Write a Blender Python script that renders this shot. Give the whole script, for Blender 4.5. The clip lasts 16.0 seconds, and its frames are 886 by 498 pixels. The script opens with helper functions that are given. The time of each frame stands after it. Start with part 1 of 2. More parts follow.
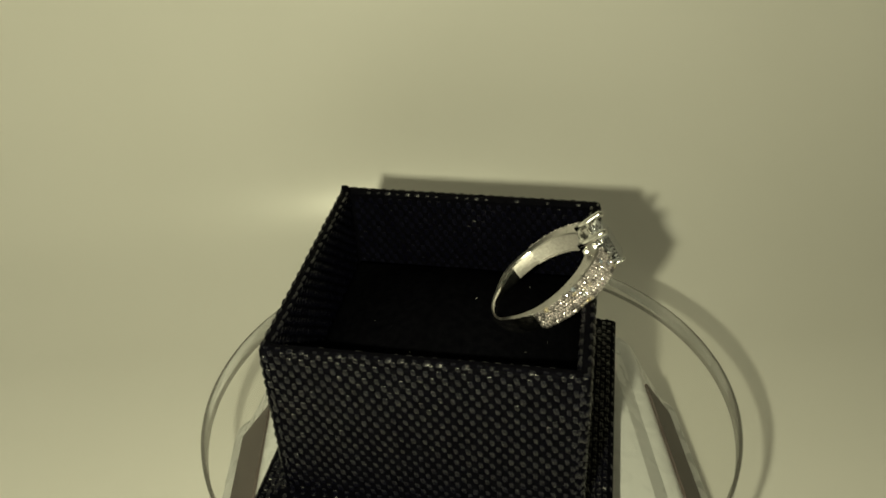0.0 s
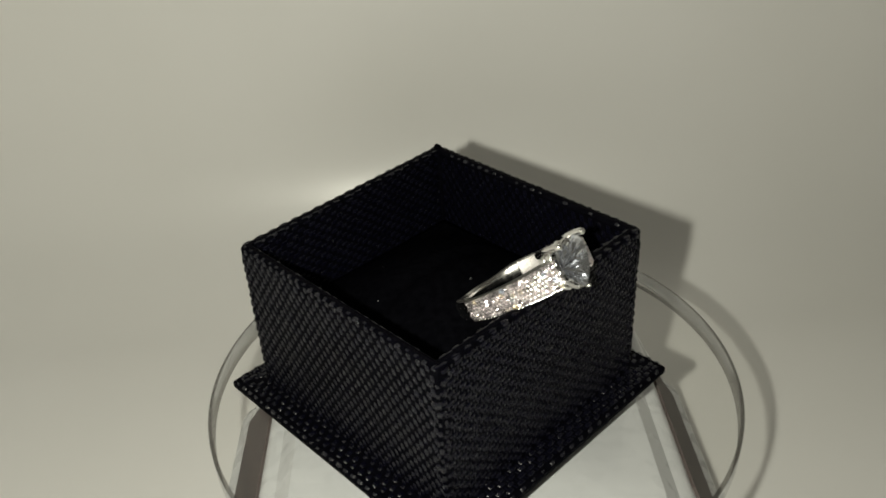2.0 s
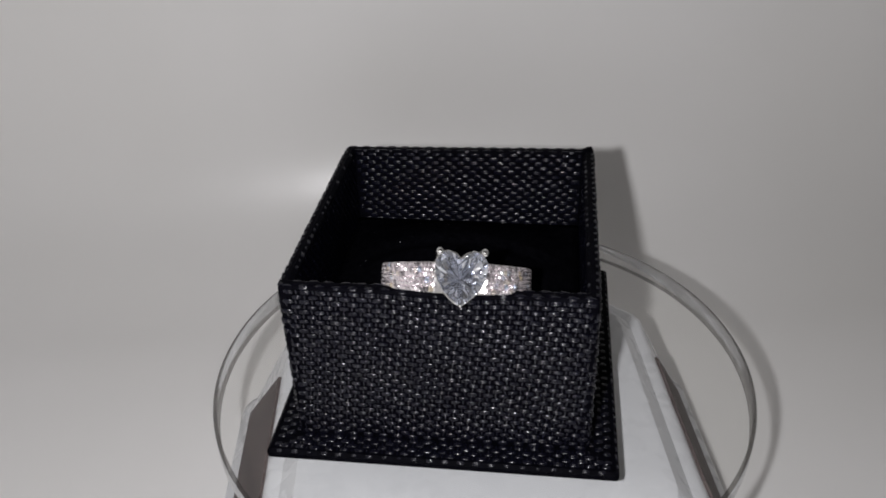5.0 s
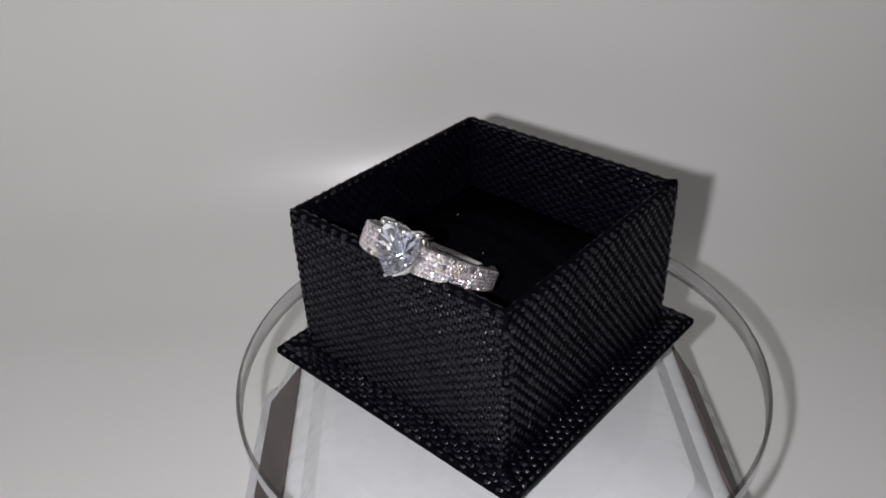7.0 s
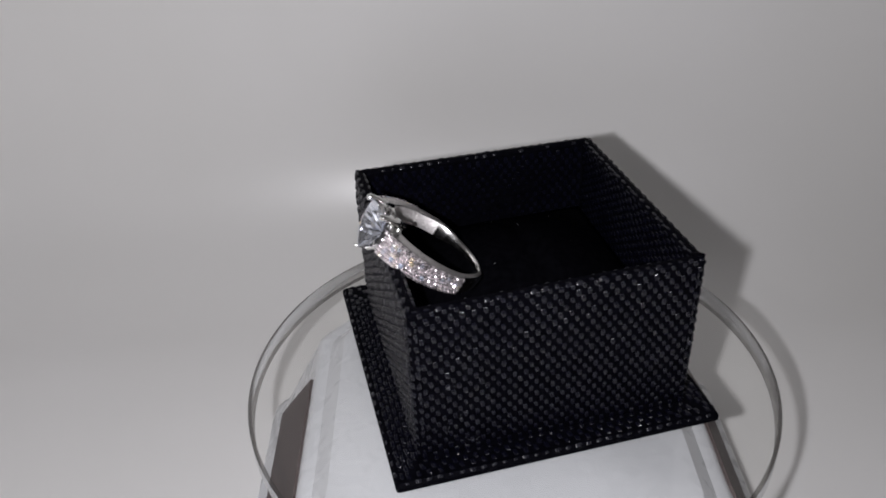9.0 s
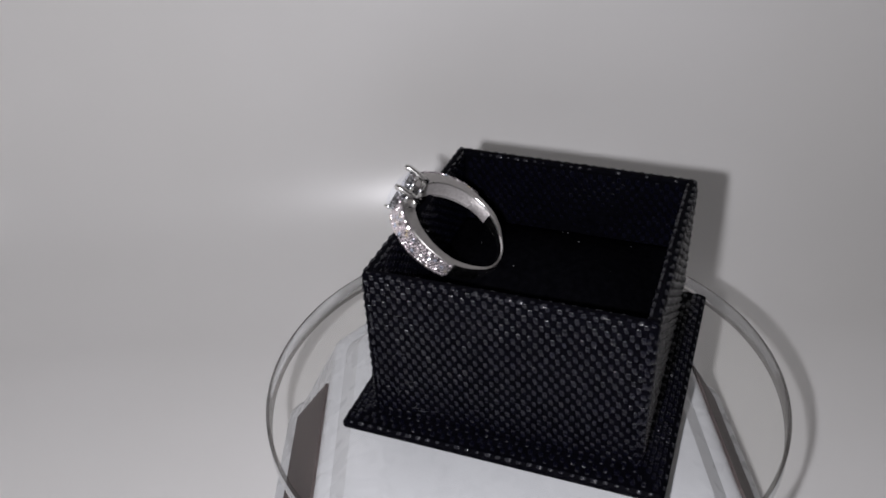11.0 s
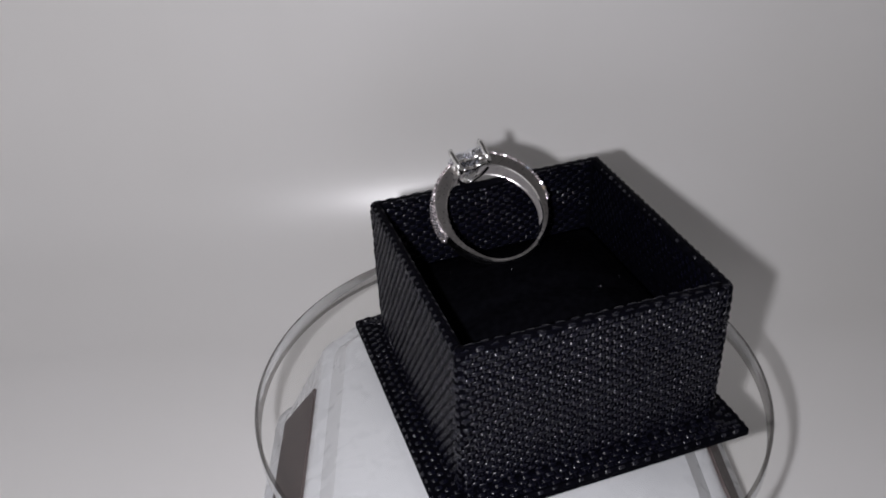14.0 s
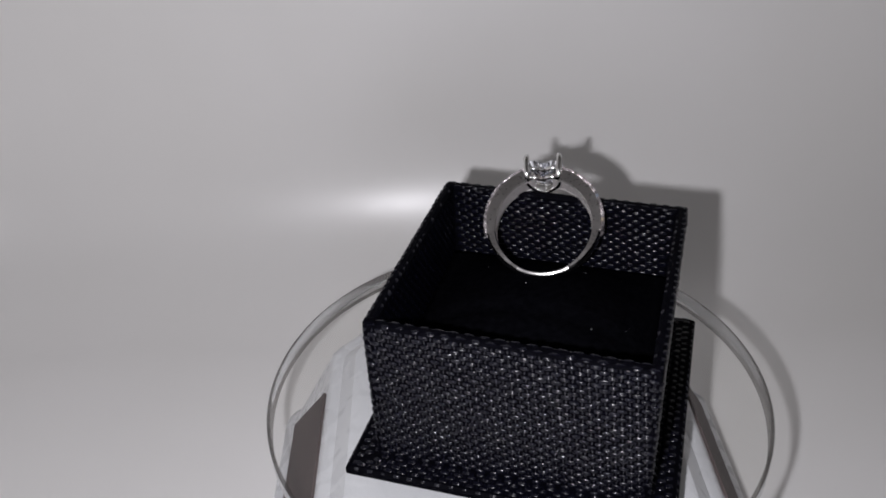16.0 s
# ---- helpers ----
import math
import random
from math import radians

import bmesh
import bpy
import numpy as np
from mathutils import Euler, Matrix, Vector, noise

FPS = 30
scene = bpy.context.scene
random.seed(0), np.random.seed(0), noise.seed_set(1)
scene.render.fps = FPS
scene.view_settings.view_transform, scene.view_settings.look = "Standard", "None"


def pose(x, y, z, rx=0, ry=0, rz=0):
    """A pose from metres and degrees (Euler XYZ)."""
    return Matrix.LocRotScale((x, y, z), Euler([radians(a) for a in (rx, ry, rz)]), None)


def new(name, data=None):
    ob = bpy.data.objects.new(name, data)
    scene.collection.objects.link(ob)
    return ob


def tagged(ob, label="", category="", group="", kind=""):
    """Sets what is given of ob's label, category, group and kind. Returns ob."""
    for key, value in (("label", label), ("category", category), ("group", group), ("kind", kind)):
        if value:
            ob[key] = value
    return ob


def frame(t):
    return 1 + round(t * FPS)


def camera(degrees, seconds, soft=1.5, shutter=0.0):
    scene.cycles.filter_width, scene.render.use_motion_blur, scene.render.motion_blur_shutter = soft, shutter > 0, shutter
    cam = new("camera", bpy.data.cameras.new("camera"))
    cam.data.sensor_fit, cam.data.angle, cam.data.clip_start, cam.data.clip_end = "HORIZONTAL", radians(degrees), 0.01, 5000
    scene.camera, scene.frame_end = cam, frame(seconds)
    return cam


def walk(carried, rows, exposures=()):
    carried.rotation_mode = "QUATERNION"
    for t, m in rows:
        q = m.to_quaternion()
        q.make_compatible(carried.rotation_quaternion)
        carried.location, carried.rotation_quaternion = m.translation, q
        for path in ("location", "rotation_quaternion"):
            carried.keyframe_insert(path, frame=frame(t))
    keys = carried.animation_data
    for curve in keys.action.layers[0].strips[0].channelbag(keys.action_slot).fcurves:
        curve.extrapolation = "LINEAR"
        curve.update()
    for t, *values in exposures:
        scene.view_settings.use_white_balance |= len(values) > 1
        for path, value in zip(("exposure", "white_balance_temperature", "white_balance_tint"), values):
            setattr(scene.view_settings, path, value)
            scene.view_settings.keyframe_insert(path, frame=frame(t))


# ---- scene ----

# camera: seconds, place in metres, Euler angles in degrees
PATH = [
    (0.0, 0.00353, -0.12638, 0.11633, 56.888, 1.938, 2.082),
    (0.5, 0.00377, -0.12888, 0.11788, 56.870, 2.192, 2.044),
    (1.0, 0.00346, -0.12918, 0.11702, 56.985, 2.293, 2.166),
    (1.5, 0.00397, -0.12942, 0.11541, 56.953, 2.430, 2.169),
    (2.0, 0.00382, -0.13003, 0.11381, 56.979, 2.609, 1.954),
    (2.5, 0.00332, -0.12948, 0.11257, 57.060, 2.694, 1.868),
    (3.0, 0.00285, -0.12946, 0.11175, 57.201, 1.908, 1.507),
    (3.5, 0.00162, -0.12834, 0.11065, 57.352, 1.457, 1.263),
    (4.0, 0.00018, -0.12930, 0.11113, 57.036, 1.219, 1.058),
    (4.2, 0.00003, -0.12922, 0.11080, 57.083, 1.111, 1.379),
    (6.5, -0.00105, -0.12972, 0.11323, 55.969, 2.456, 2.226),
    (7.0, -0.00103, -0.12996, 0.11375, 55.785, 2.441, 2.276),
    (7.5, -0.00076, -0.13052, 0.11491, 55.683, 2.656, 2.473),
    (8.0, -0.00063, -0.13091, 0.11573, 55.800, 2.702, 2.772),
    (8.5, -0.00073, -0.13152, 0.11598, 56.174, 2.672, 2.823),
    (9.0, -0.00078, -0.13084, 0.11502, 56.588, 2.562, 3.133),
    (9.5, -0.00060, -0.13076, 0.11499, 56.621, 2.650, 3.483),
    (10.0, -0.00106, -0.13212, 0.11635, 56.739, 2.756, 3.773),
    (12.5, -0.00216, -0.13318, 0.11804, 56.666, 3.207, 2.919),
    (13.0, -0.00222, -0.13347, 0.11845, 56.695, 2.926, 2.742),
    (13.5, -0.00195, -0.13390, 0.11882, 56.782, 2.844, 2.461),
    (14.0, -0.00234, -0.13417, 0.11872, 56.898, 2.727, 2.285),
    (14.5, -0.00304, -0.13370, 0.11782, 56.846, 2.575, 2.339),
    (15.0, -0.00287, -0.13279, 0.11876, 56.255, 2.174, 2.595),
    (15.5, -0.00269, -0.13334, 0.12090, 56.468, 2.449, 2.689),
    (16.0, -0.00263, -0.13547, 0.12346, 56.523, 2.623, 2.817),
]
# the platter's turn: seconds, degrees
TURN = [(0.0, 82.07), (0.5, 73.36), (1.0, 64.59), (1.5, 55.61), (2.0, 46.83), (2.5, 37.96), (3.0, 29.37),
        (3.5, 20.94), (4.0, 12.52), (4.2, 8.69), (6.5, -31.01), (7.0, -39.51), (7.5, -47.63), (8.0, -55.86),
        (8.5, -63.93), (9.0, -72.54), (9.5, -81.38), (10.0, -89.76), (12.5, -133.40), (13.0, -141.90), (13.5, -150.38),
        (14.0, -158.70), (14.5, -167.31), (15.0, -176.40), (15.5, -185.11), (16.0, -193.85)]

cam = camera(54.13, 16.0, soft=1.8)
walk(cam, [(t, pose(x, y, z, rx, ry, rz)) for t, x, y, z, rx, ry, rz in PATH],
     exposures=[(0.0, 0.0, 10200, -16), (0.5, 0.0, 9700, -17), (1.0, 0.0, 8600, -12), (1.5, 0.0, 7700, -6), (2.0, 0.0, 7250, 0), (3.0, 0.0, 6650, 7), (4.0, 0.0, 6350, 11),
                (7.0, 0.0, 6250, 14), (10.0, 0.0, 6160, 15), (16.0, 0.0, 6160, 16)])

# ---- light: a dim room, and the small white lamp beside the lens ----
world = bpy.data.worlds.new("world")
scene.world = world
world.use_nodes = True
world.node_tree.nodes["Background"].inputs["Color"].default_value = (1.0, 0.95, 0.88, 1)
world.node_tree.nodes["Background"].inputs["Strength"].default_value = 0.06

flash = new("flash_lamp", bpy.data.lights.new("flash_lamp", "POINT"))
flash.location = (-0.0168, -0.1345, 0.1142)
flash.data.energy = 1.16
flash.data.shadow_soft_size = 0.0022
flash.data.color = (1.0, 0.985, 0.96)

FLOOR = -0.048      # the sheet under the turntable
WALL = 0.125        # where the sheet stands upright behind it
COVE = 0.052        # radius of its bend
YAW = 3.5           # its turn to the turntable, degrees


# ---- materials ----
def material(name):
    m = bpy.data.materials.new(name)
    m.use_nodes = True
    nt = m.node_tree
    return m, nt, nt.nodes["Principled BSDF"]


def link_noise(nt, scale, detail=3.0):
    tc = nt.nodes.new("ShaderNodeTexCoord")
    n = nt.nodes.new("ShaderNodeTexNoise")
    n.inputs["Scale"].default_value = scale
    n.inputs["Detail"].default_value = detail
    nt.links.new(tc.outputs["Object"], n.inputs["Vector"])
    return n


def ramp(nt, fac, a, b, lo=0.3, hi=0.7):
    r = nt.nodes.new("ShaderNodeValToRGB")
    r.color_ramp.elements[0].position, r.color_ramp.elements[1].position = lo, hi
    r.color_ramp.elements[0].color, r.color_ramp.elements[1].color = (*a, 1), (*b, 1)
    nt.links.new(fac, r.inputs["Fac"])
    return r.outputs["Color"]


def bump(nt, bsdf, height, strength, distance):
    b = nt.nodes.new("ShaderNodeBump")
    b.inputs["Strength"].default_value = strength
    b.inputs["Distance"].default_value = distance
    nt.links.new(height, b.inputs["Height"])
    nt.links.new(b.outputs["Normal"], bsdf.inputs["Normal"])


def surface(name, a, b, rough, scale, metal=0.0, rough2=None, bump_scale=0, bump_strength=0.2, bump_dist=0.0002, spec=0.5, coat=0.0):
    m, nt, p = material(name)
    n = link_noise(nt, scale)
    nt.links.new(ramp(nt, n.outputs["Fac"], a, b), p.inputs["Base Color"])
    p.inputs["Metallic"].default_value = metal
    p.inputs["Specular IOR Level"].default_value = spec
    p.inputs["Coat Weight"].default_value = coat
    if rough2 is None:
        p.inputs["Roughness"].default_value = rough
    else:
        n2 = link_noise(nt, scale * 3.1, 4.0)
        nt.links.new(ramp(nt, n2.outputs["Fac"], (rough,) * 3, (rough2,) * 3), p.inputs["Roughness"])
    if bump_scale:
        bump(nt, p, link_noise(nt, bump_scale, 4.0).outputs["Fac"], bump_strength, bump_dist)
    return m


SHEET = surface("white_satin_sheet", (0.74, 0.73, 0.71), (0.78, 0.77, 0.76), 0.32, 9.0, rough2=0.37, spec=0.9, bump_scale=60, bump_strength=0.04, bump_dist=0.0004)
CLOTH = surface("black_cloth_ground", (0.0006, 0.0006, 0.0013), (0.0018, 0.0018, 0.0034), 0.6, 900, bump_scale=2600, bump_strength=0.6, bump_dist=0.0002, spec=0.02)
THREAD = surface("black_glossy_thread", (0.0010, 0.0010, 0.0036), (0.0036, 0.0037, 0.0080), 0.13, 500, rough2=0.30, bump_scale=4200, bump_strength=0.22, bump_dist=0.00012, spec=0.33)
EDGE_THREAD = surface("worn_shiny_edge_thread", (0.003, 0.003, 0.006), (0.008, 0.008, 0.013), 0.12, 260, rough2=0.42, bump_scale=2400, bump_strength=0.5, bump_dist=0.00012, spec=0.48)
VELVET = surface("black_velvet", (0.0012, 0.0012, 0.0018), (0.0026, 0.0026, 0.0036), 0.95, 700, bump_scale=4000, bump_strength=0.5, bump_dist=0.0002, spec=0.0)
LINT = surface("pale_lint", (0.16, 0.16, 0.17), (0.32, 0.32, 0.33), 0.8, 900)
SILVER = surface("polished_silver", (0.80, 0.79, 0.77), (0.88, 0.87, 0.86), 0.13, 400, metal=1.0, rough2=0.23, bump_scale=1500, bump_strength=0.05, bump_dist=0.00005)
SILVER_STIPPLE = surface("stippled_silver", (0.80, 0.76, 0.75), (0.97, 0.94, 0.93), 0.52, 2200, metal=1.0, rough2=0.72, bump_scale=2200, bump_strength=0.5, bump_dist=0.0003)
SILVER_MATT = surface("brushed_silver", (0.50, 0.48, 0.47), (0.56, 0.54, 0.53), 0.26, 600, metal=1.0, rough2=0.34)
PLASTIC = surface("white_plastic", (0.60, 0.61, 0.635), (0.65, 0.66, 0.685), 0.24, 60, rough2=0.32, bump_scale=900, bump_strength=0.04, bump_dist=0.0001)
CELL = surface("brown_solar_cell", (0.075, 0.058, 0.056), (0.11, 0.088, 0.085), 0.6, 120, spec=0.12)



def clear(name, tint, gloss):
    """Clear plastic: lets light straight through, with a share of gloss."""
    m = bpy.data.materials.new(name)
    m.use_nodes = True
    nt = m.node_tree
    nt.nodes.clear()
    out = nt.nodes.new("ShaderNodeOutputMaterial")
    mix = nt.nodes.new("ShaderNodeMixShader")
    tr = nt.nodes.new("ShaderNodeBsdfTransparent")
    gl = nt.nodes.new("ShaderNodeBsdfGlossy")
    mix.inputs["Fac"].default_value = gloss
    tr.inputs["Color"].default_value = (*tint, 1)
    gl.inputs["Roughness"].default_value = 0.03
    nt.links.new(tr.outputs["BSDF"], mix.inputs[1])
    nt.links.new(gl.outputs["BSDF"], mix.inputs[2])
    nt.links.new(mix.outputs["Shader"], out.inputs["Surface"])
    return m


CLEAR = clear("clear_acrylic", (0.985, 0.985, 0.98), 0.05)
CLEAR_UNDER = clear("clear_acrylic_under", (0.985, 0.985, 0.98), 0.0)
CLEAR_SIDE = clear("clear_acrylic_side", (0.975, 0.975, 0.97), 0.0)
_nt = CLEAR_SIDE.node_tree
_bend = _nt.nodes.new("ShaderNodeBsdfGlass")
_bend.inputs["IOR"].default_value = 1.49
_bend.inputs["Roughness"].default_value = 0.02
_mix = next(n for n in _nt.nodes if n.type == "MIX_SHADER")
_mix.inputs["Fac"].default_value = 0.66
_nt.links.new(_bend.outputs["BSDF"], _mix.inputs[2])
# dark tint paints in the shaded lines that bent light leaves along the rim
CLEAR_EDGE_SHADE = clear("clear_acrylic_painted_edge_shade", (0.38, 0.37, 0.36), 0.12)


def gem(name, tint, rough, diffuse, plain=False):
    """The bright mirror facets of a small cut stone, with a little of its own tint from stone to stone."""
    m = bpy.data.materials.new(name)
    m.use_nodes = True
    nt = m.node_tree
    nt.nodes.clear()
    out = nt.nodes.new("ShaderNodeOutputMaterial")
    mix = nt.nodes.new("ShaderNodeMixShader")
    df = nt.nodes.new("ShaderNodeBsdfDiffuse")
    mi = nt.nodes.new("ShaderNodeBsdfGlossy")
    info = nt.nodes.new("ShaderNodeObjectInfo")
    r = nt.nodes.new("ShaderNodeValToRGB")
    r.color_ramp.elements[0].color, r.color_ramp.elements[1].color = (*tint, 1), (1, 0.91, 0.94, 1)
    for pos, col in ((0.45, (1, 0.92, 0.95)), (0.84, (1, 0.94, 0.96)), (0.90, (1.0, 0.86, 0.62)), (0.95, (0.72, 0.82, 1.0))):
        el = r.color_ramp.elements.new(pos)
        el.color = (*col, 1)
    if plain:
        for el in r.color_ramp.elements:
            el.color = (*tint, 1)
    nt.links.new(info.outputs["Random"], r.inputs["Fac"])
    nt.links.new(r.outputs["Color"], mi.inputs["Color"])
    nt.links.new(r.outputs["Color"], df.inputs["Color"])
    mi.inputs["Roughness"].default_value = rough
    mix.inputs["Fac"].default_value = diffuse
    nt.links.new(mi.outputs["BSDF"], mix.inputs[1])
    nt.links.new(df.outputs["BSDF"], mix.inputs[2])
    nt.links.new(mix.outputs["Shader"], out.inputs["Surface"])
    return m


HEART_CROWN = clear("clear_heart_crystal", (0.98, 0.985, 1.0), 0.05)
HEART_BACK = gem("heart_back_facets", (0.92, 0.935, 0.98), 0.085, 0.02, plain=True)
PAVE_GEM = gem("small_crystal", (0.28, 0.26, 0.27), 0.155, 0.12)


# ---- building helpers ----
def part(name, data, mat, parent, label="", smooth=False):
    """Links a bmesh, or a mesh, as one object under a thing or a part."""
    if isinstance(data, bmesh.types.BMesh):
        me = bpy.data.meshes.new(name)
        data.to_mesh(me)
        data.free()
    else:
        me = data
    if not me.materials:
        for mt in (mat if isinstance(mat, (list, tuple)) else [mat]):
            me.materials.append(mt)
    if smooth:
        me.polygons.foreach_set("use_smooth", [True] * len(me.polygons))
    ob = new(name, me)
    if parent is not None:
        ob.parent = parent
    if label:
        ob["label"] = label
    return ob


def mesh_from(name, verts, faces):
    me = bpy.data.meshes.new(name)
    me.from_pydata([tuple(v) for v in verts], [], faces)
    me.update()
    return me


def loft(rings, closed=True, cap=False):
    """A bmesh through rings of points."""
    bm = bmesh.new()
    vs = [[bm.verts.new(p) for p in ring] for ring in rings]
    n = len(rings[0])
    pairs = list(zip(vs, vs[1:])) + ([(vs[-1], vs[0])] if closed else [])
    for a, b in pairs:
        for i in range(n):
            j = (i + 1) % n
            bm.faces.new((a[i], a[j], b[j], b[i]))
    if cap and not closed:
        bm.faces.new(vs[0][::-1])
        bm.faces.new(vs[-1])
    bmesh.ops.recalc_face_normals(bm, faces=bm.faces)
    return bm


def square_ring(half, z, r, seg=5, cx=0.0, cy=0.0):
    """A rounded square at height z."""
    out = []
    for k, (sx, sy) in enumerate(((1, 1), (-1, 1), (-1, -1), (1, -1))):
        for i in range(seg + 1):
            a = math.pi / 2 * (k + i / seg)
            out.append((cx + sx * (half - r) + r * math.cos(a), cy + sy * (half - r) + r * math.sin(a), z))
    return out


# ---- the place ----
def build_backdrop():
    """One white sheet: a flat floor that bends up into upright sides, rounded in plan at its corners."""
    x0, x1, y0, y1 = -0.190, 0.42, -0.9, WALL - COVE
    path = []
    for cx, cy, r, a0 in ((x1, y1, 0.08, 0), (x0, y1, 0.06, 90), (x0, y0, 0.1, 180), (x1, y0, 0.1, 270)):
        mx, my = (cx - r if cx > 0 else cx + r), (cy - r if cy > 0 else cy + r)
        for i in range(19):
            a = radians(a0 + 5 * i)
            path.append((mx + r * math.cos(a), my + r * math.sin(a), math.cos(a), math.sin(a)))
    rings = [[(x, y, FLOOR) for x, y, nx, ny in path]]
    # the bend starts and ends gently
    bend, px, pz = [], 0.0, 0.0
    for i in range(30):
        f = (i + 0.5) / 30
        a = math.pi / 2 * (0.6 * f + 0.4 * f * f * (3 - 2 * f))
        px, pz = px + math.cos(a), pz + math.sin(a)
        bend.append((px, pz))
    bend = [(COVE * bx / px, COVE * bz / pz) for bx, bz in bend]
    for bx, bz in bend:
        rings.append([(x + nx * bx, y + ny * bx, FLOOR + bz) for x, y, nx, ny in path])
    rings.append([(x + nx * COVE, y + ny * COVE, 0.42) for x, y, nx, ny in path])
    bm = loft(rings, closed=False)
    bm.transform(pose(0, 0, 0, 0, 0, YAW))
    bm.verts.ensure_lookup_table()
    bm.faces.new(bm.verts[:len(path)])
    bmesh.ops.recalc_face_normals(bm, faces=bm.faces)
    if max(bm.faces, key=lambda f: len(f.verts)).normal.z < 0:
        bmesh.ops.reverse_faces(bm, faces=bm.faces)
    ob = part("backdrop", bm, SHEET, None, smooth=True)
    thick = ob.modifiers.new("thickness", "SOLIDIFY")
    thick.thickness, thick.offset = 0.003, -1
    tagged(ob, "white satin basin floor curving up into its sides", "backdrop", kind="structure")


def build_turntable():
    table = new("turntable")
    table.location = (0, 0, FLOOR)
    tagged(table, "white square solar display turntable with a clear round platter", "turntable")
    up = -FLOOR
    tilt = pose(-0.0012, -0.004, 0, 0, 0, 4.4)

    def cut_square(half, z, c, r=0.0025, seg=4):
        """A square with cut, softened corners."""
        corners = []
        for k in range(4):
            for px, py in ((half, half - c), (half - c, half)):
                a = math.pi / 2 * k
                corners.append((px * math.cos(a) - py * math.sin(a), px * math.sin(a) + py * math.cos(a)))
        out, m = [], len(corners)
        for i, p in enumerate(corners):
            p, q, o = Vector(p), Vector(corners[(i + 1) % m]), Vector(corners[i - 1])
            a, b = p + (o - p).normalized() * r, p + (q - p).normalized() * r
            for s_ in range(seg + 1):
                f = s_ / seg
                v = a * (1 - f) ** 2 + p * 2 * f * (1 - f) + b * f ** 2
                out.append((v.x, v.y, z))
        return out

    # body: half widths and heights above the sheet, from the foot to the top
    prof = [(0.0566, 0.0, 0.0135), (0.0572, 0.0008, 0.0135), (0.0571, 0.0034, 0.0135), (0.0564, 0.0046, 0.0135), (0.0545, 0.0062, 0.013), (0.0536, 0.0076, 0.013), (0.0530, 0.0088, 0.013), (0.0402, 0.0358, 0.009),
            (0.0396, 0.0367, 0.009), (0.0387, 0.0373, 0.009), (0.0372, 0.0376, 0.009), (0.0368, 0.0377, 0.0088), (0.0338, 0.0410, 0.0082), (0.0334, 0.0414, 0.008), (0.0322, 0.0418, 0.008)]
    bm = loft([cut_square(*p) for p in prof], closed=False, cap=True)
    bm.transform(tilt)
    body = part("body", bm, PLASTIC, table, "white glossy plastic base with sloping sides", smooth=True)
    body.data.set_sharp_from_angle(angle=radians(24))
    # a solar cell let into each sloping side
    a, b = Vector((0, -0.0530, 0.0088)), Vector((0, -0.0402, 0.0358))
    along = (b - a).normalized()
    out = Vector((0, -along.z, along.y))
    lo, hi = a + along * 0.0006, b - along * 0.0004
    for k in range(4):
        turn = tilt @ pose(0, 0, 0, 0, 0, 90 * k)
        bm = bmesh.new()
        w0, w1 = 0.0345, 0.0175
        pts = [Vector((-w0, 0, 0)) + lo, Vector((w0, 0, 0)) + lo, Vector((w1, 0, 0)) + hi, Vector((-w1, 0, 0)) + hi]
        vs = [bm.verts.new(p - out * 0.0005) for p in pts] + [bm.verts.new(p + out * 0.0006) for p in pts]
        for f in ((0, 1, 2, 3), (4, 5, 6, 7), (0, 1, 5, 4), (1, 2, 6, 5), (2, 3, 7, 6), (3, 0, 4, 7)):
            bm.faces.new([vs[i] for i in f])
        bmesh.ops.recalc_face_normals(bm, faces=bm.faces)
        bm.transform(turn)
        part("solar_cell", bm, CELL, body, "dark reddish brown glossy solar cell")
    # spindle and platter
    bm = bmesh.new()
    bmesh.ops.create_cone(bm, cap_ends=True, segments=40, radius1=0.009, radius2=0.008, depth=0.0022)
    bm.transform(pose(0, 0, 0.0432))
    part("spindle", bm, PLASTIC, table, smooth=False)
    R, th, n = 0.0513, 0.0043, 180
    rings = [(R - 0.0007, 0.0), (R - 0.0002, -0.00012), (R, -0.0004), (R, -th + 0.0004), (R - 0.0002, -th + 0.00012), (R - 0.0007, -th)]
    bm = loft([[(r * math.cos(2 * math.pi * i / n), r * math.sin(2 * math.pi * i / n), z) for i in range(n)] for r, z in rings], closed=False, cap=True)
    platter = part("platter", bm, [CLEAR, CLEAR_SIDE, CLEAR_UNDER, CLEAR_EDGE_SHADE], table, "clear acrylic turning platter", smooth=True)
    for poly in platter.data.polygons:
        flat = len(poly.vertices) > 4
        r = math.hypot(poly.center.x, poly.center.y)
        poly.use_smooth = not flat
        # the chamfers take the tint with the edge shade painted in
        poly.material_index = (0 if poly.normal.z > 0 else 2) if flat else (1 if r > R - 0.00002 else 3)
    platter.location = (0, 0, up)
    return table, platter


# ---- the ring box ----
OX, OY = -0.00480, 0.00201     # the box stands off the platter's axis
HALF, TOP, WALL_T = 0.0250, 0.03337, 0.0020
LIP, LIP_Z = 0.02993, 0.0020
PAD_Z = 0.0172


# how far the threads stand up, by where they lie
FLOAT_HEIGHT = {"flange_edge_weave": 0.00014, "flange_weave": 0.00025, "rim_weave": 0.00010, "edge_weave": 0.00010, "corner_weave": 0.00016, "inner_weave": 0.00017}


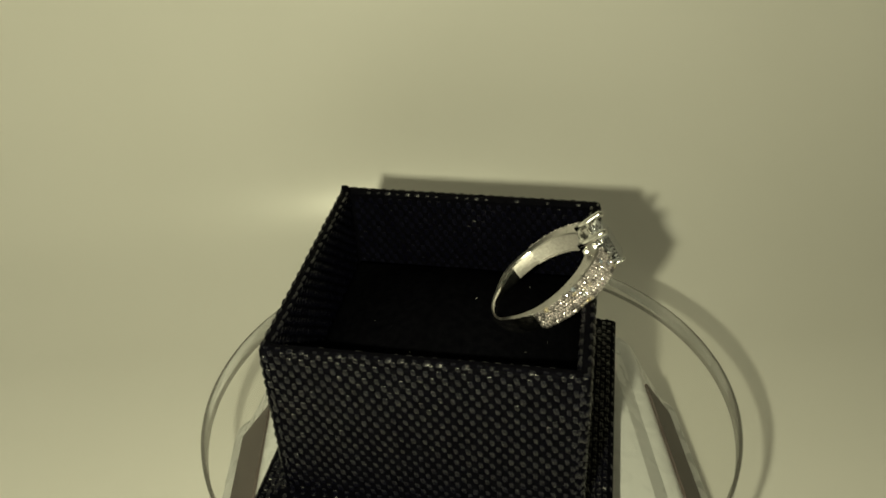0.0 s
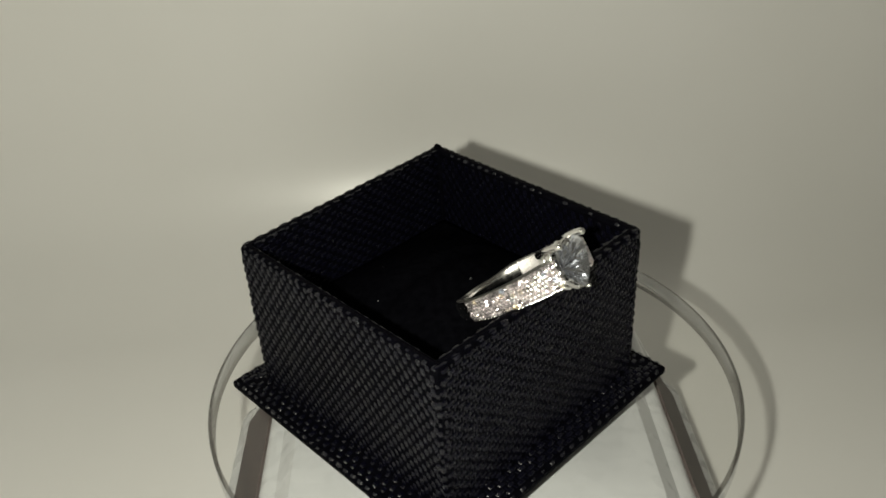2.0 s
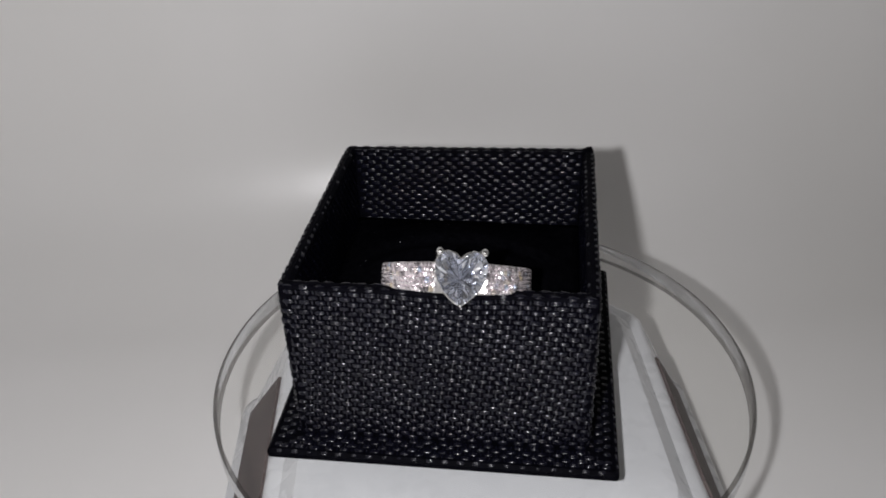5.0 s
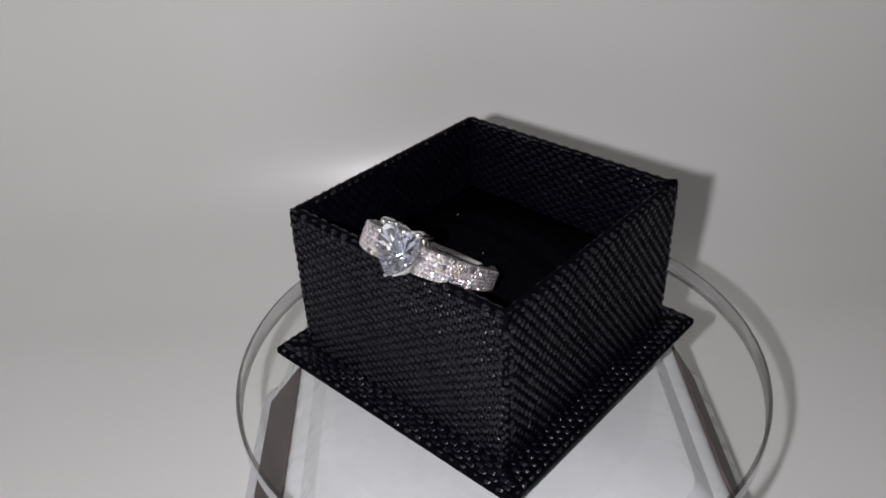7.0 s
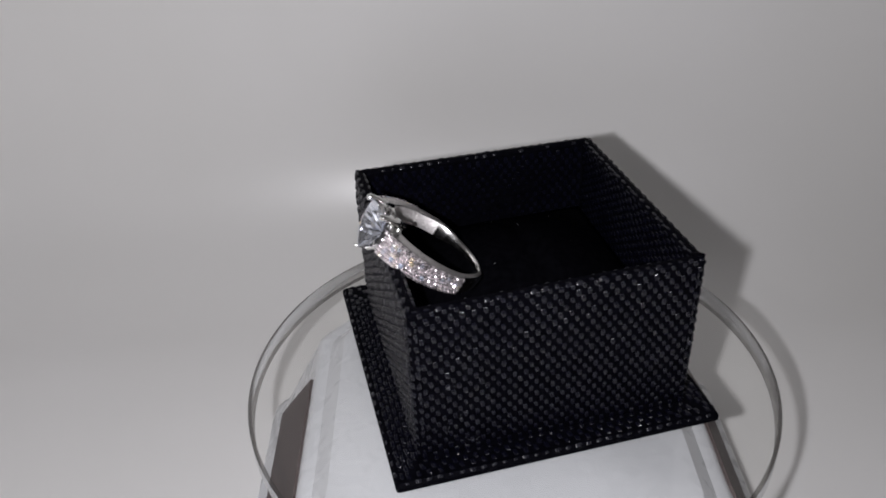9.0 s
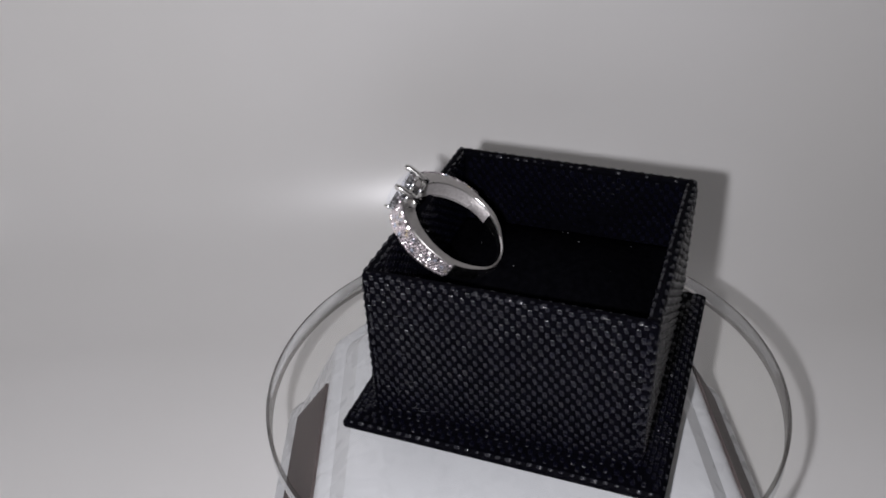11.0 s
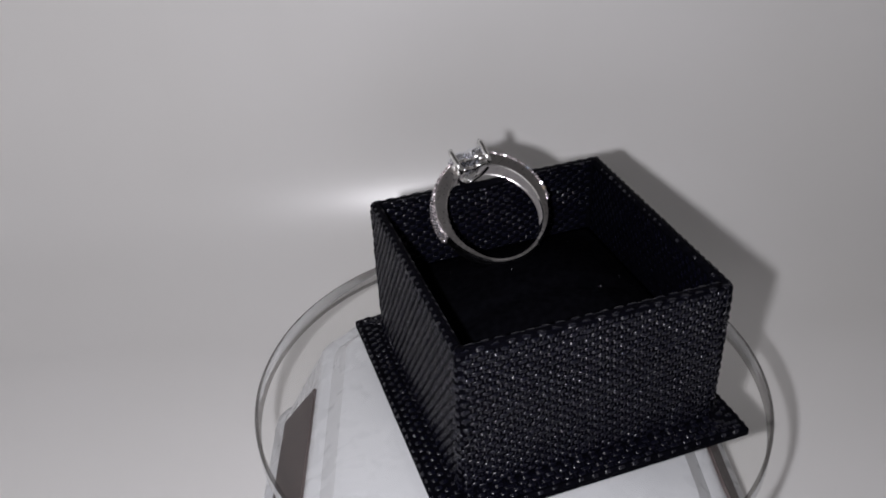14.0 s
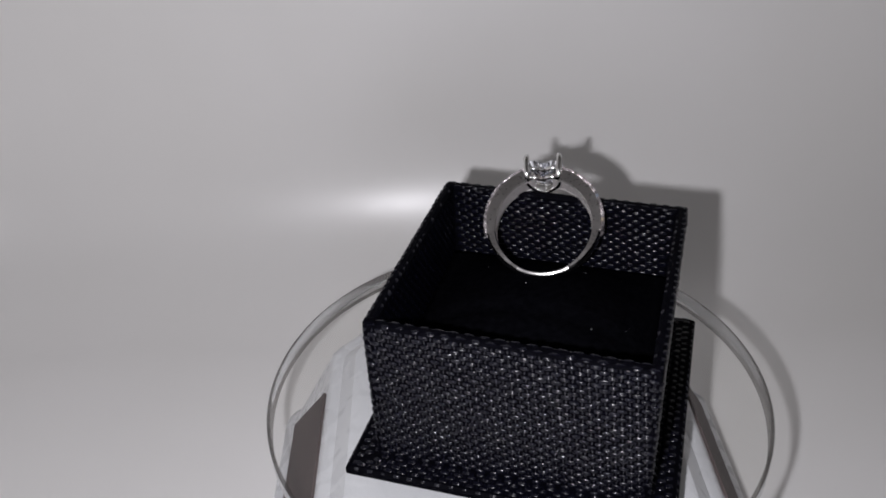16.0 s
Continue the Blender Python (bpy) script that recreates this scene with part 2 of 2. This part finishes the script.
def weave(name, origin, u, v, lu, lv, along_u, parent, keep=None):
    """Rows of raised thread floats on a rectangle from origin along u and v, staggered, long along u or along v."""
    rng = random.Random(sum(ord(c) for c in name) + int(abs(origin[0]) * 1e5) + int(lu * 1e5))
    u, v, origin = Vector(u), Vector(v), Vector(origin)
    nrm = u.cross(v)
    long_p, short_p = (0.0019, 0.00192) if name == "corner_weave" else (0.0026, 0.00192)
    pu, pv = (long_p, short_p) if along_u else (short_p, long_p)
    half_u, half_v = (0.00096, 0.00047) if along_u else (0.00047, 0.00082)
    edge_row = name in ("edge_weave", "flange_edge_weave", "corner_weave")
    if edge_row:
        half_u, half_v = (0.00078, 0.00042) if name == "corner_weave" else (0.00062, 0.00034)
    shape = [(1.0, -0.15), (0.80, 0.52), (0.42, 0.92)]
    verts, faces = [], []

    def bead(c0, hu, hv, turn, hgt, seg):
        """One raised strand, tipped as the cloth lies uneven."""
        tip_u, tip_v = 0.13 * noise.noise(c0 * 170), 0.13 * noise.noise(c0 * 170 + Vector((7, 3, 1)))
        ct, st = math.cos(turn), math.sin(turn)
        base = len(verts)
        for s, hh in shape:
            for i in range(seg):
                a = 2 * math.pi * i / seg
                p, q = hu * s * math.cos(a), hv * s * math.sin(a)
                pu_, pv_ = p * ct - q * st, p * st + q * ct
                verts.append(c0 + u * pu_ + v * pv_ + nrm * (hgt * hh + (tip_u * pu_ + tip_v * pv_ if hh > 0 else 0)))
        verts.append(c0 + nrm * hgt)
        for g in range(2):
            for i in range(seg):
                j = (i + 1) % seg
                faces.append((base + g * seg + i, base + g * seg + j, base + (g + 1) * seg + j, base + (g + 1) * seg + i))
        for i in range(seg):
            faces.append((base + 2 * seg + i, base + 2 * seg + (i + 1) % seg, base + 3 * seg))

    rows = 1 if edge_row else int(lv / (pv / 2)) + 1
    for r in range(rows):
        y = lv / 2 if edge_row else (r + 0.5) * pv / 2
        drift = (0.495 if not along_u else -0.45 if nrm.y < 0 else 0.47) * pu * r
        for k in range(-5, int(lu / pu) + 3):
            x = k * pu + (drift % pu) - pu * 0.4
            tall = 0.75 if along_u and name == "inner_weave" else 1.0 if along_u or edge_row else 0.32 if name == "inner_weave" else 0.75
            if x < 0.0004 or x > lu - 0.0004 or y < 0.0002 or y > lv - 0.0002 or (keep and not keep(x, y)):
                continue
            du, dv = rng.uniform(-0.03, 0.03) * pu, rng.uniform(-0.025, 0.025) * pv
            sc = rng.uniform(0.55, 1.15) if edge_row else rng.uniform(0.86, 1.08)
            turn = rng.uniform(-0.10, 0.10) + (0.0 if edge_row else -0.08 if along_u else 0.06)
            hgt = FLOAT_HEIGHT.get(name, 0.00027) * rng.uniform(0.7, 1.2) * tall
            hu, hv = min(half_u * sc, x - 0.0001, lu - x - 0.0001), min(half_v * sc, y, lv - y)
            c0 = origin + u * (x + du) + v * (y + dv)
            if name == "edge_weave" and rng.random() < 0.3:
                continue
            # two plies side by side, twisted a little about one another
            long_u = hu >= hv
            side = (v * hv if long_u else u * hu) * 0.36
            twist = rng.uniform(0.04, 0.16)
            for sg in (-1, 1):
                bead(c0 + side * sg, hu if long_u else hu * 0.66, hv * 0.66 if long_u else hv, turn + twist, hgt * rng.uniform(0.82, 1.08), 6)
            # the thread that crosses under, in the gap to the next float
            xc = x + pu / 2
            if along_u and name not in ("inner_weave", "rim_weave") and not edge_row and 0.0006 < xc < lu - 0.0006 and 0.0006 < y < lv - 0.0006 and not (keep and not keep(xc, y)):
                cross_u, cross_v = 0.00020, pv * 0.26
                bead(origin + u * (xc + du) + v * (y + dv), cross_u * sc, cross_v, rng.uniform(-0.2, 0.2), hgt * 0.22, 5)
    ob = part(name, mesh_from(name, verts, faces), EDGE_THREAD if name in ("edge_weave", "flange_edge_weave") else THREAD, parent, "raised glossy black woven threads", smooth=True)
    tagged(ob, kind="stuff")
    return ob


def build_box():
    box = new("ring_box")
    tagged(box, "open black woven fabric ring box with velvet cushion on the platter", "ring box")
    r = 0.0006
    rings = [square_ring(HALF, 0.0008, r), square_ring(HALF, TOP - 0.0007, r), square_ring(HALF - 0.0002, TOP - 0.0002, r),
             square_ring(HALF - 0.0007, TOP, r), square_ring(HALF - WALL_T + 0.0006, TOP, 0.0006), square_ring(HALF - WALL_T, TOP - 0.0006, 0.0005),
             square_ring(HALF - WALL_T, 0.0030, 0.0005)]
    bm = loft(rings, closed=False, cap=True)
    body = part("body", bm, CLOTH, box, "open square fabric-covered board body")
    rings = [square_ring(LIP - 0.0006, 0.0, 0.0005), square_ring(LIP, 0.0005, 0.0007), square_ring(LIP, LIP_Z - 0.0006, 0.0007), square_ring(LIP - 0.0006, LIP_Z, 0.0005)]
    flange = part("base_flange", loft(rings, closed=False, cap=True), CLOTH, box, "flat black fabric base plate, wider than the box")
    # cushion
    n, hw = 28, HALF - WALL_T - 0.0001
    verts, faces = [], []
    for j in range(n + 1):
        for i in range(n + 1):
            x, y = (2 * i / n - 1) * hw, (2 * j / n - 1) * hw
            slot = 0.0016 * math.exp(-((y - 0.004) / 0.0009) ** 2) * (1 if abs(x) < 0.017 else 0)
            z = PAD_Z + 0.0077 * (1 - (x / hw) ** 2) * (1 - (y / hw) ** 2) - slot + 0.00015 * noise.noise(Vector((x, y, 0)) * 300)
            verts.append((x, y, z))
    for j in range(n):
        for i in range(n):
            k = j * (n + 1) + i
            faces.append((k, k + 1, k + n + 2, k + n + 1))
    m0 = len(verts)
    edge = [i for i in range(n + 1)] + [j * (n + 1) + n for j in range(1, n + 1)] + [n * (n + 1) + i for i in range(n - 1, -1, -1)] + [j * (n + 1) for j in range(n - 1, 0, -1)]
    for e in edge:
        x, y, z = verts[e]
        verts.append((x, y, 0.0035))
    for i in range(len(edge)):
        j = (i + 1) % len(edge)
        faces.append((edge[j], edge[i], m0 + i, m0 + j))
    faces.append(tuple(range(m0, m0 + len(edge)))[::-1])
    cushion = part("cushion", mesh_from("cushion", verts, faces), VELVET, box, "domed deep black velvet cushion", smooth=True)
    # woven threads: walls outside and inside, rim, flange
    e = 0.0001
    X, Y, Z = Vector((1, 0, 0)), Vector((0, 1, 0)), Vector((0, 0, 1))
    span, hgt, off = 2 * HALF - 2 * e, TOP - LIP_Z - 0.0002, 0.00002
    inner = HALF - WALL_T
    for d, side in ((-Y, X), (X, Y), (Y, -X), (-X, -Y)):
        flat = abs(d.y) > 0.5
        weave("outer_weave", d * (HALF + off) - side * (HALF - e) + Z * LIP_Z, side, Z, span, hgt, flat, body)
        weave("inner_weave", d * (inner - off) + side * (inner - e) + Z * (PAD_Z - 0.0006), -side, Z, 2 * inner - 2 * e, TOP - PAD_Z, flat, body)
        weave("rim_weave", d * HALF - side * (HALF - e) + Z * (TOP - 0.0001), side, -d, span, WALL_T, flat, body)
        weave("flange_weave", d * LIP - side * (LIP - 0.0003) + Z * (LIP_Z + off), side, -d, 2 * LIP - 0.0006, LIP - HALF, flat, flange,
              keep=lambda x, y: min(x, 2 * LIP - x) > y and y > 0.0007)
        slant = (Z - d).normalized()
        weave("edge_weave", d * (HALF + 0.00034) - side * (HALF - e) + Z * (TOP - 0.00071), side, slant, span, 0.0013, flat, body)
        weave("edge_weave", d * (inner - 0.00004) + side * (inner - 0.0006) + Z * (TOP - 0.00063), -side, (Z + d).normalized(), 2 * inner - 0.0012, 0.0010, flat, body)
        weave("flange_edge_weave", d * (LIP + 0.00012) - side * (LIP - 0.0008) + Z * (LIP_Z - 0.0006), side, slant, 2 * LIP - 0.0016, 0.0013, flat, flange)
        corner = (d + side).normalized()
        tang = (side - d).normalized()
        for off_t, depth in ((-0.00085, 0.00078), (0.0, 0.00022), (0.00085, 0.00078)):
            weave("corner_weave", (d + side) * HALF - corner * depth + tang * (off_t + 0.0005) + Z * (LIP_Z + 0.0003), Z, -tang, hgt - 0.0012, 0.0010, True, body)
    # folded cloth standing up at one corner of the rim
    bm = bmesh.new()
    bmesh.ops.create_icosphere(bm, subdivisions=3, radius=1.0)
    for vert in bm.verts:
        vert.co.x *= 1.0 + 0.3 * noise.noise(vert.co * 2.3)
        vert.co.z = vert.co.z * (1.0 + 0.3 * noise.noise(vert.co * 1.7)) + 0.35 * vert.co.x
    bm.transform(pose(HALF - 0.0012, HALF - 0.0010, TOP, 0, 0, 45) @ Matrix.Diagonal((0.0011, 0.0008, 0.00042, 1)))
    part("corner_fold", bm, CLOTH, body, "folded cloth at the rim's corner", smooth=True)
    # lint caught on the cushion and cloth
    rng = random.Random(7)
    bm = bmesh.new()
    for i in range(10):
        x, y = rng.uniform(-0.02, 0.02), rng.uniform(-0.02, 0.02)
        z = PAD_Z + 0.0077 * (1 - (x / hw) ** 2) * (1 - (y / hw) ** 2)
        bmesh.ops.create_icosphere(bm, subdivisions=1, radius=rng.uniform(0.00004, 0.00011), matrix=pose(x, y, z + 0.0001))
    tagged(part("lint", bm, LINT, cushion, "tiny pale specks of lint"), kind="stuff")
    # fine fibres caught on one outer wall
    for cy_, cz_, rad, a0, a1 in ((-0.0185, 0.0165, 0.0016, 20, 170), (-0.0150, 0.0060, 0.0022, 200, 330), (-0.0165, 0.0105, 0.0011, 60, 250), (-0.0205, 0.0085, 0.0018, 300, 400), (0.0060, 0.0200, 0.0009, 10, 120)):
        rings = []
        for i in range(13):
            a = radians(a0 + (a1 - a0) * i / 12)
            c = Vector((HALF + 0.00042, cy_ + 0.7 * rad * math.cos(a), cz_ + 0.75 * rad * math.sin(a)))
            o_ = Vector((0, math.cos(a), math.sin(a)))
            rings.append([c + 0.000012 * (o_ * math.cos(k * 2.0944) + Vector((1, 0, 0)) * math.sin(k * 2.0944)) for k in range(3)])
        part("lint_fibre", loft(rings, closed=False, cap=True), LINT, body, "fine pale lint fibre")
    # the board walls are a little out of true: each top corner sits off its place by these millimetres
    lean = {(1, -1): (-0.2, 0.15, 0.17), (-1, -1): (-0.29, 0.23, -0.06), (-1, 1): (0.15, 0.45, -0.62), (1, 1): (-0.08, 0.71, 0.24)}
    for o in box.children:
        o.location = (OX, OY, 0)
    for o in box.children_recursive:
        if o.name.startswith(("flange", "base", "cushion", "lint")):
            continue
        for v in o.data.vertices:
            if v.co.y < -0.02 and v.co.z > 0.028 and abs(v.co.x - 0.002) < 0.011:
                # the cloth gives under the ring
                v.co.z -= 0.0005 * math.cos((v.co.x - 0.002) / 0.011 * math.pi / 2) ** 2
            fx, fy, fz = v.co.x / HALF, v.co.y / HALF, max(0.0, v.co.z / TOP)
            for (sx, sy), d in lean.items():
                w = (1 + sx * fx) * (1 + sy * fy) / 4 * fz * 0.001
                v.co += Vector(d) * w
    return box


# ---- the ring ----
def build_ring():
    ring = new("ring")
    tagged(ring, "silver ring with a heart crystal leaning over the box edge", "ring")

    def at(a, rad, n):
        return Vector((rad * math.sin(a), rad * math.cos(a), n))

    def sweep(a0, a1, steps, section):
        return loft([[at(a0 + (a1 - a0) * k / steps, rr_, nn) for rr_, nn in section(a0 + (a1 - a0) * k / steps)] for k in range(steps + 1)], closed=False, cap=True)

    def inside(a):
        return 0.0088 + 0.0021 * ((1 - math.cos(a)) / 2) ** 1.6

    end = math.radians(104)

    def width(a):
        f = min(1, abs(a) / end)
        return 0.00243 - 0.00083 * f ** 1.3

    def shoulder(a):
        w, o = width(a), 0.01165 - 0.0012 * min(1.0, max(0.0, (math.radians(21) - abs(a)) / math.radians(10)))
        i = inside(a)
        # the inside is a shallow channel between two polished borders
        return [(i, -w + 0.0002), (i, -w + 0.0004), (i + 0.00015, -w + 0.0005), (i + 0.00015, w - 0.0005), (i, w - 0.0004), (i, w - 0.0002), (i + 0.0002, w), (o - 0.0003, w), (o, w - 0.0003), (o, -w + 0.0003), (o - 0.0003, -w), (i + 0.0002, -w)]

    def shank(a):
        f = abs((a % (2 * math.pi)) - math.pi) / (math.pi - end)
        g = min(1.0, max(0.0, (f - 0.25) / 0.45))
        w, o, IN = 0.00085 + 0.00076 * g * g * (3 - 2 * g), 0.01175 - 0.0001 * f, inside(a)
        return [(IN, -w + 0.0003), (IN, w - 0.0003), (IN + 0.0002, w), (o - 0.0004, w), (o - 0.0001, w * 0.75), (o, 0), (o - 0.0001, -w * 0.75), (o - 0.0004, -w), (IN + 0.0002, -w)]

    band = part("shank", sweep(end - 0.02, 2 * math.pi - end + 0.02, 84, shank), [SILVER, SILVER_STIPPLE, SILVER_MATT], ring, "thin polished silver shank", smooth=True)
    for poly in band.data.polygons:
        a_ = abs(math.atan2(poly.center.x, poly.center.y))
        poly.material_index = 1 if a_ < 2.25 and math.hypot(poly.center.x, poly.center.y) < inside(a_) + 0.00008 else 2 if abs(poly.normal.z) > 0.9 else 0
    band.data.set_sharp_from_angle(angle=radians(38))
    shoulders = {}
    for sgn in (1, -1):
        sh = shoulders[sgn] = part("shoulder", sweep(sgn * math.radians(11), sgn * end, 42, shoulder), [SILVER_MATT, SILVER_STIPPLE], ring, "wide silver shoulder set with rows of crystals", smooth=False)
        for poly in sh.data.polygons:
            poly.use_smooth = True
            poly.material_index = 1 if math.hypot(poly.center.x, poly.center.y) < inside(math.atan2(poly.center.x, poly.center.y)) + 0.0002 and abs(poly.normal.z) < 0.6 else 0
        sh.data.set_sharp_from_angle(angle=radians(40))
    # small cut stones: one mesh, shared
    verts, faces, m = [], [], 8
    for i in range(m):
        a = 2 * math.pi * (i + 0.5) / m
        verts.append((0.00056 * math.cos(a), 0.00056 * math.sin(a), -0.0001))
    for i in range(m):
        a = 2 * math.pi * i / m
        verts.append((0.00043 * math.cos(a), 0.00043 * math.sin(a), 0.00022))
    for i in range(4):
        a = 2 * math.pi * i / 4
        verts.append((0.00026 * math.cos(a), 0.00026 * math.sin(a), 0.00038))
    verts.append((0, 0, -0.00055))
    for i in range(m):
        j = (i + 1) % m
        faces += [(i, j, m + j), (i, m + j, m + i), (j, i, 2 * m + 4)]
    for i in range(4):
        b0, b1, b2, t0, t1 = m + 2 * i, m + 2 * i + 1, m + (2 * i + 2) % m, 2 * m + i, 2 * m + (i + 1) % 4
        faces += [(b0, b1, t0), (b1, t1, t0), (b1, b2, t1)]
    faces.append((2 * m, 2 * m + 1, 2 * m + 2, 2 * m + 3))
    stone = mesh_from("pave_stone", verts, faces)
    stone.materials.append(PAVE_GEM)
    rng = random.Random(3)
    beads = []
    for sgn in (1, -1):
        for k in range(27):
            a = math.radians(20.2 + k * 3.25)
            for row in range(6):
                aa = sgn * (a + (math.radians(1.62) if row % 2 else 0))
                if abs(aa) > end - 0.03:
                    continue
                nn = (row - 2.5) * 2 * (width(a) - 0.0001) / 6
                ob = new("pave_stone", stone)
                ob.parent = shoulders[sgn]
                up = at(aa, 1.0, 0)
                q = up.to_track_quat("Z", "Y").to_matrix().to_4x4()
                ob.matrix_local = Matrix.Translation(at(aa, 0.01177, nn)) @ q @ pose(0, 0, 0, rng.uniform(-30, 30), rng.uniform(-30, 30), rng.uniform(0, 90)) @ Matrix.Scale(0.84, 4)
                for side in (-1, 1):
                    beads.append(at(aa + side * math.radians(1.3), 0.01183, nn + (width(a) - 0.0001) / 6))
    bm = bmesh.new()
    for p in beads:
        bmesh.ops.create_icosphere(bm, subdivisions=1, radius=0.00010, matrix=Matrix.Translation(p))
    tagged(part("setting_beads", bm, SILVER, ring, "tiny silver beads between the crystals"), kind="stuff")

    # heart stone: x across, y out of the ring, z along the ring's axis, tip towards +z
    right = [(0.0, -3.1), (1.0, -4.1), (2.1, -4.55), (3.25, -4.15), (4.0, -2.9), (4.1, -1.2), (3.6, 0.5), (2.8, 2.0), (1.7, 3.3), (0.7, 4.2)]
    outline = right + [(0.0, 4.55)] + [(-x, z) for x, z in right[:0:-1]]
    n = len(outline)

    def heart(t, k=1.0):
        """A point of the heart's outline; t counts its corners."""
        i = math.floor(t)
        (x0, z0), (x1, z1) = outline[i % n], outline[(i + 1) % n]
        f = t - i
        return (x0 + (x1 - x0) * f) * 0.00096 * k, ((z0 + (z1 - z0) * f) * 0.88 * k + 0.2 * (1 - k)) * 0.001

    ts = [float(i) for i in range(n)]
    levels = [(0.56, 0.01300, 0.5), (0.80, 0.01262, 0.0), (1.0, 0.01205, 0.0), (1.0, 0.01188, 0.0), (0.80, 0.01090, 0.5), (0.46, 0.01000, 0.0)]
    bm = bmesh.new()
    rows = []
    cut = random.Random(11)
    for k, y, sh in levels:
        j_ = 0.00030 if y < 0.0115 else 0.0
        edge = [heart((i + sh) / 2, k) for i in range(2 * n)]
        # the lower facets alternate in depth, as ridges that run to the point
        deep = 0.00042 if y < 0.0105 else 0.00016 if y < 0.0115 else 0.0
        rows.append([bm.verts.new((x + cut.uniform(-j_, j_), y - deep * (-1) ** i + cut.uniform(-j_, j_), z + cut.uniform(-j_, j_))) for i, (x, z) in enumerate(edge)])
    for lv in range(len(rows) - 1):
        a, b = rows[lv], rows[lv + 1]
        s0, s1 = levels[lv][2], levels[lv + 1][2]
        for i in range(2 * n):
            j = (i + 1) % (2 * n)
            if s0 == s1:
                bm.faces.new((a[i], a[j], b[j], b[i]))
            elif s0 > s1:
                bm.faces.new((a[i], b[j], b[i]))
                bm.faces.new((a[i], a[j], b[j]))
            else:
                bm.faces.new((a[i], a[j], b[i]))
                bm.faces.new((a[j], b[j], b[i]))
    ctr = bm.verts.new((0, 0.01300, 0.0002))
    cul = bm.verts.new((0, 0.0091, 0.0002))
    for i in range(2 * n):
        j = (i + 1) % (2 * n)
        bm.faces.new((rows[0][i], ctr, rows[0][j]))
        bm.faces.new((rows[-1][i], rows[-1][j], cul))
    bmesh.ops.recalc_face_normals(bm, faces=bm.faces)
    heart_ob = part("heart_stone", bm, [HEART_CROWN, HEART_BACK], ring, "large clear faceted heart-shaped crystal")
    for poly in heart_ob.data.polygons:
        poly.material_index = 0 if poly.center.y > 0.0119 else 1

    def wire(points, radii, seg=8):
        bm = bmesh.new()
        rings = []
        for i, p in enumerate(points):
            d = (points[min(i + 1, len(points) - 1)] - points[max(i - 1, 0)]).normalized()
            q = d.to_track_quat("Z", "Y").to_matrix()
            rings.append([p + q @ Vector((radii[i] * math.cos(2 * math.pi * s / seg), radii[i] * math.sin(2 * math.pi * s / seg), 0)) for s in range(seg)])
        bm.free()
        return loft(rings, closed=False, cap=True)

    for t in (3.0, n - 3.0, n / 2):
        x, z = heart(t, 1.03)
        pts = [Vector((x * 0.97, 0.0080, z * 0.94)), Vector((x * 1.01, 0.0103, z * 1.01)), Vector((x * 1.04, 0.0118, z * 1.04)), Vector((x * 1.04, 0.0127, z * 1.04)), Vector((x * 0.99, 0.0133, z * 0.99))]
        fat = 0.45 if t == n / 2 else 1.0
        if t == n / 2:
            pts = [Vector((p.x, min(p.y, 0.0126), p.z * 0.94)) for p in pts[:4]]
        part("prong", wire(pts, [fat * w_ for w_ in (0.00064, 0.00062, 0.00060, 0.00058, 0.00046)]), SILVER, heart_ob, "polished silver prong", smooth=True)
    for lvl, k, rad in ((0.01030, 0.97, 0.00036), (0.00850, 0.88, 0.00050)):
        pts = [Vector((heart(t, k)[0], lvl, heart(t, k)[1])) for t in ts] 
        pts.append(pts[0])
        part("gallery_rail", wire(pts, [rad] * len(pts)), SILVER, heart_ob, smooth=True)
    return ring


build_backdrop()
turntable, platter = build_turntable()
ring_box = build_box()
finger_ring = build_ring()

# the ring in the box's space: it leans back over one wall
RC = Vector((0.00217 + OX, -0.01683 + OY, 0.03076))
rx_ = Vector((0.98795, 0.12694, -0.08856)).normalized()
rs_ = Vector((0.15479, -0.81068, 0.56465)).normalized()
rn_ = rx_.cross(rs_).normalized()
RING_IN_BOX = Matrix.Translation(RC) @ Matrix((rx_, rs_, rn_)).transposed().to_4x4()


def turned(t):
    return float(np.interp(t, [a for a, b in TURN], [b for a, b in TURN]))


def motions():
    times = [0.25 * i for i in range(65)]
    walk(ring_box, [(t, pose(0, 0, 0, 0, 0, turned(t))) for t in times])
    walk(finger_ring, [(t, pose(0, 0, 0, 0, 0, turned(t)) @ RING_IN_BOX) for t in times])
    walk(platter, [(t, pose(0, 0, -FLOOR, 0, 0, turned(t))) for t in times])


motions()
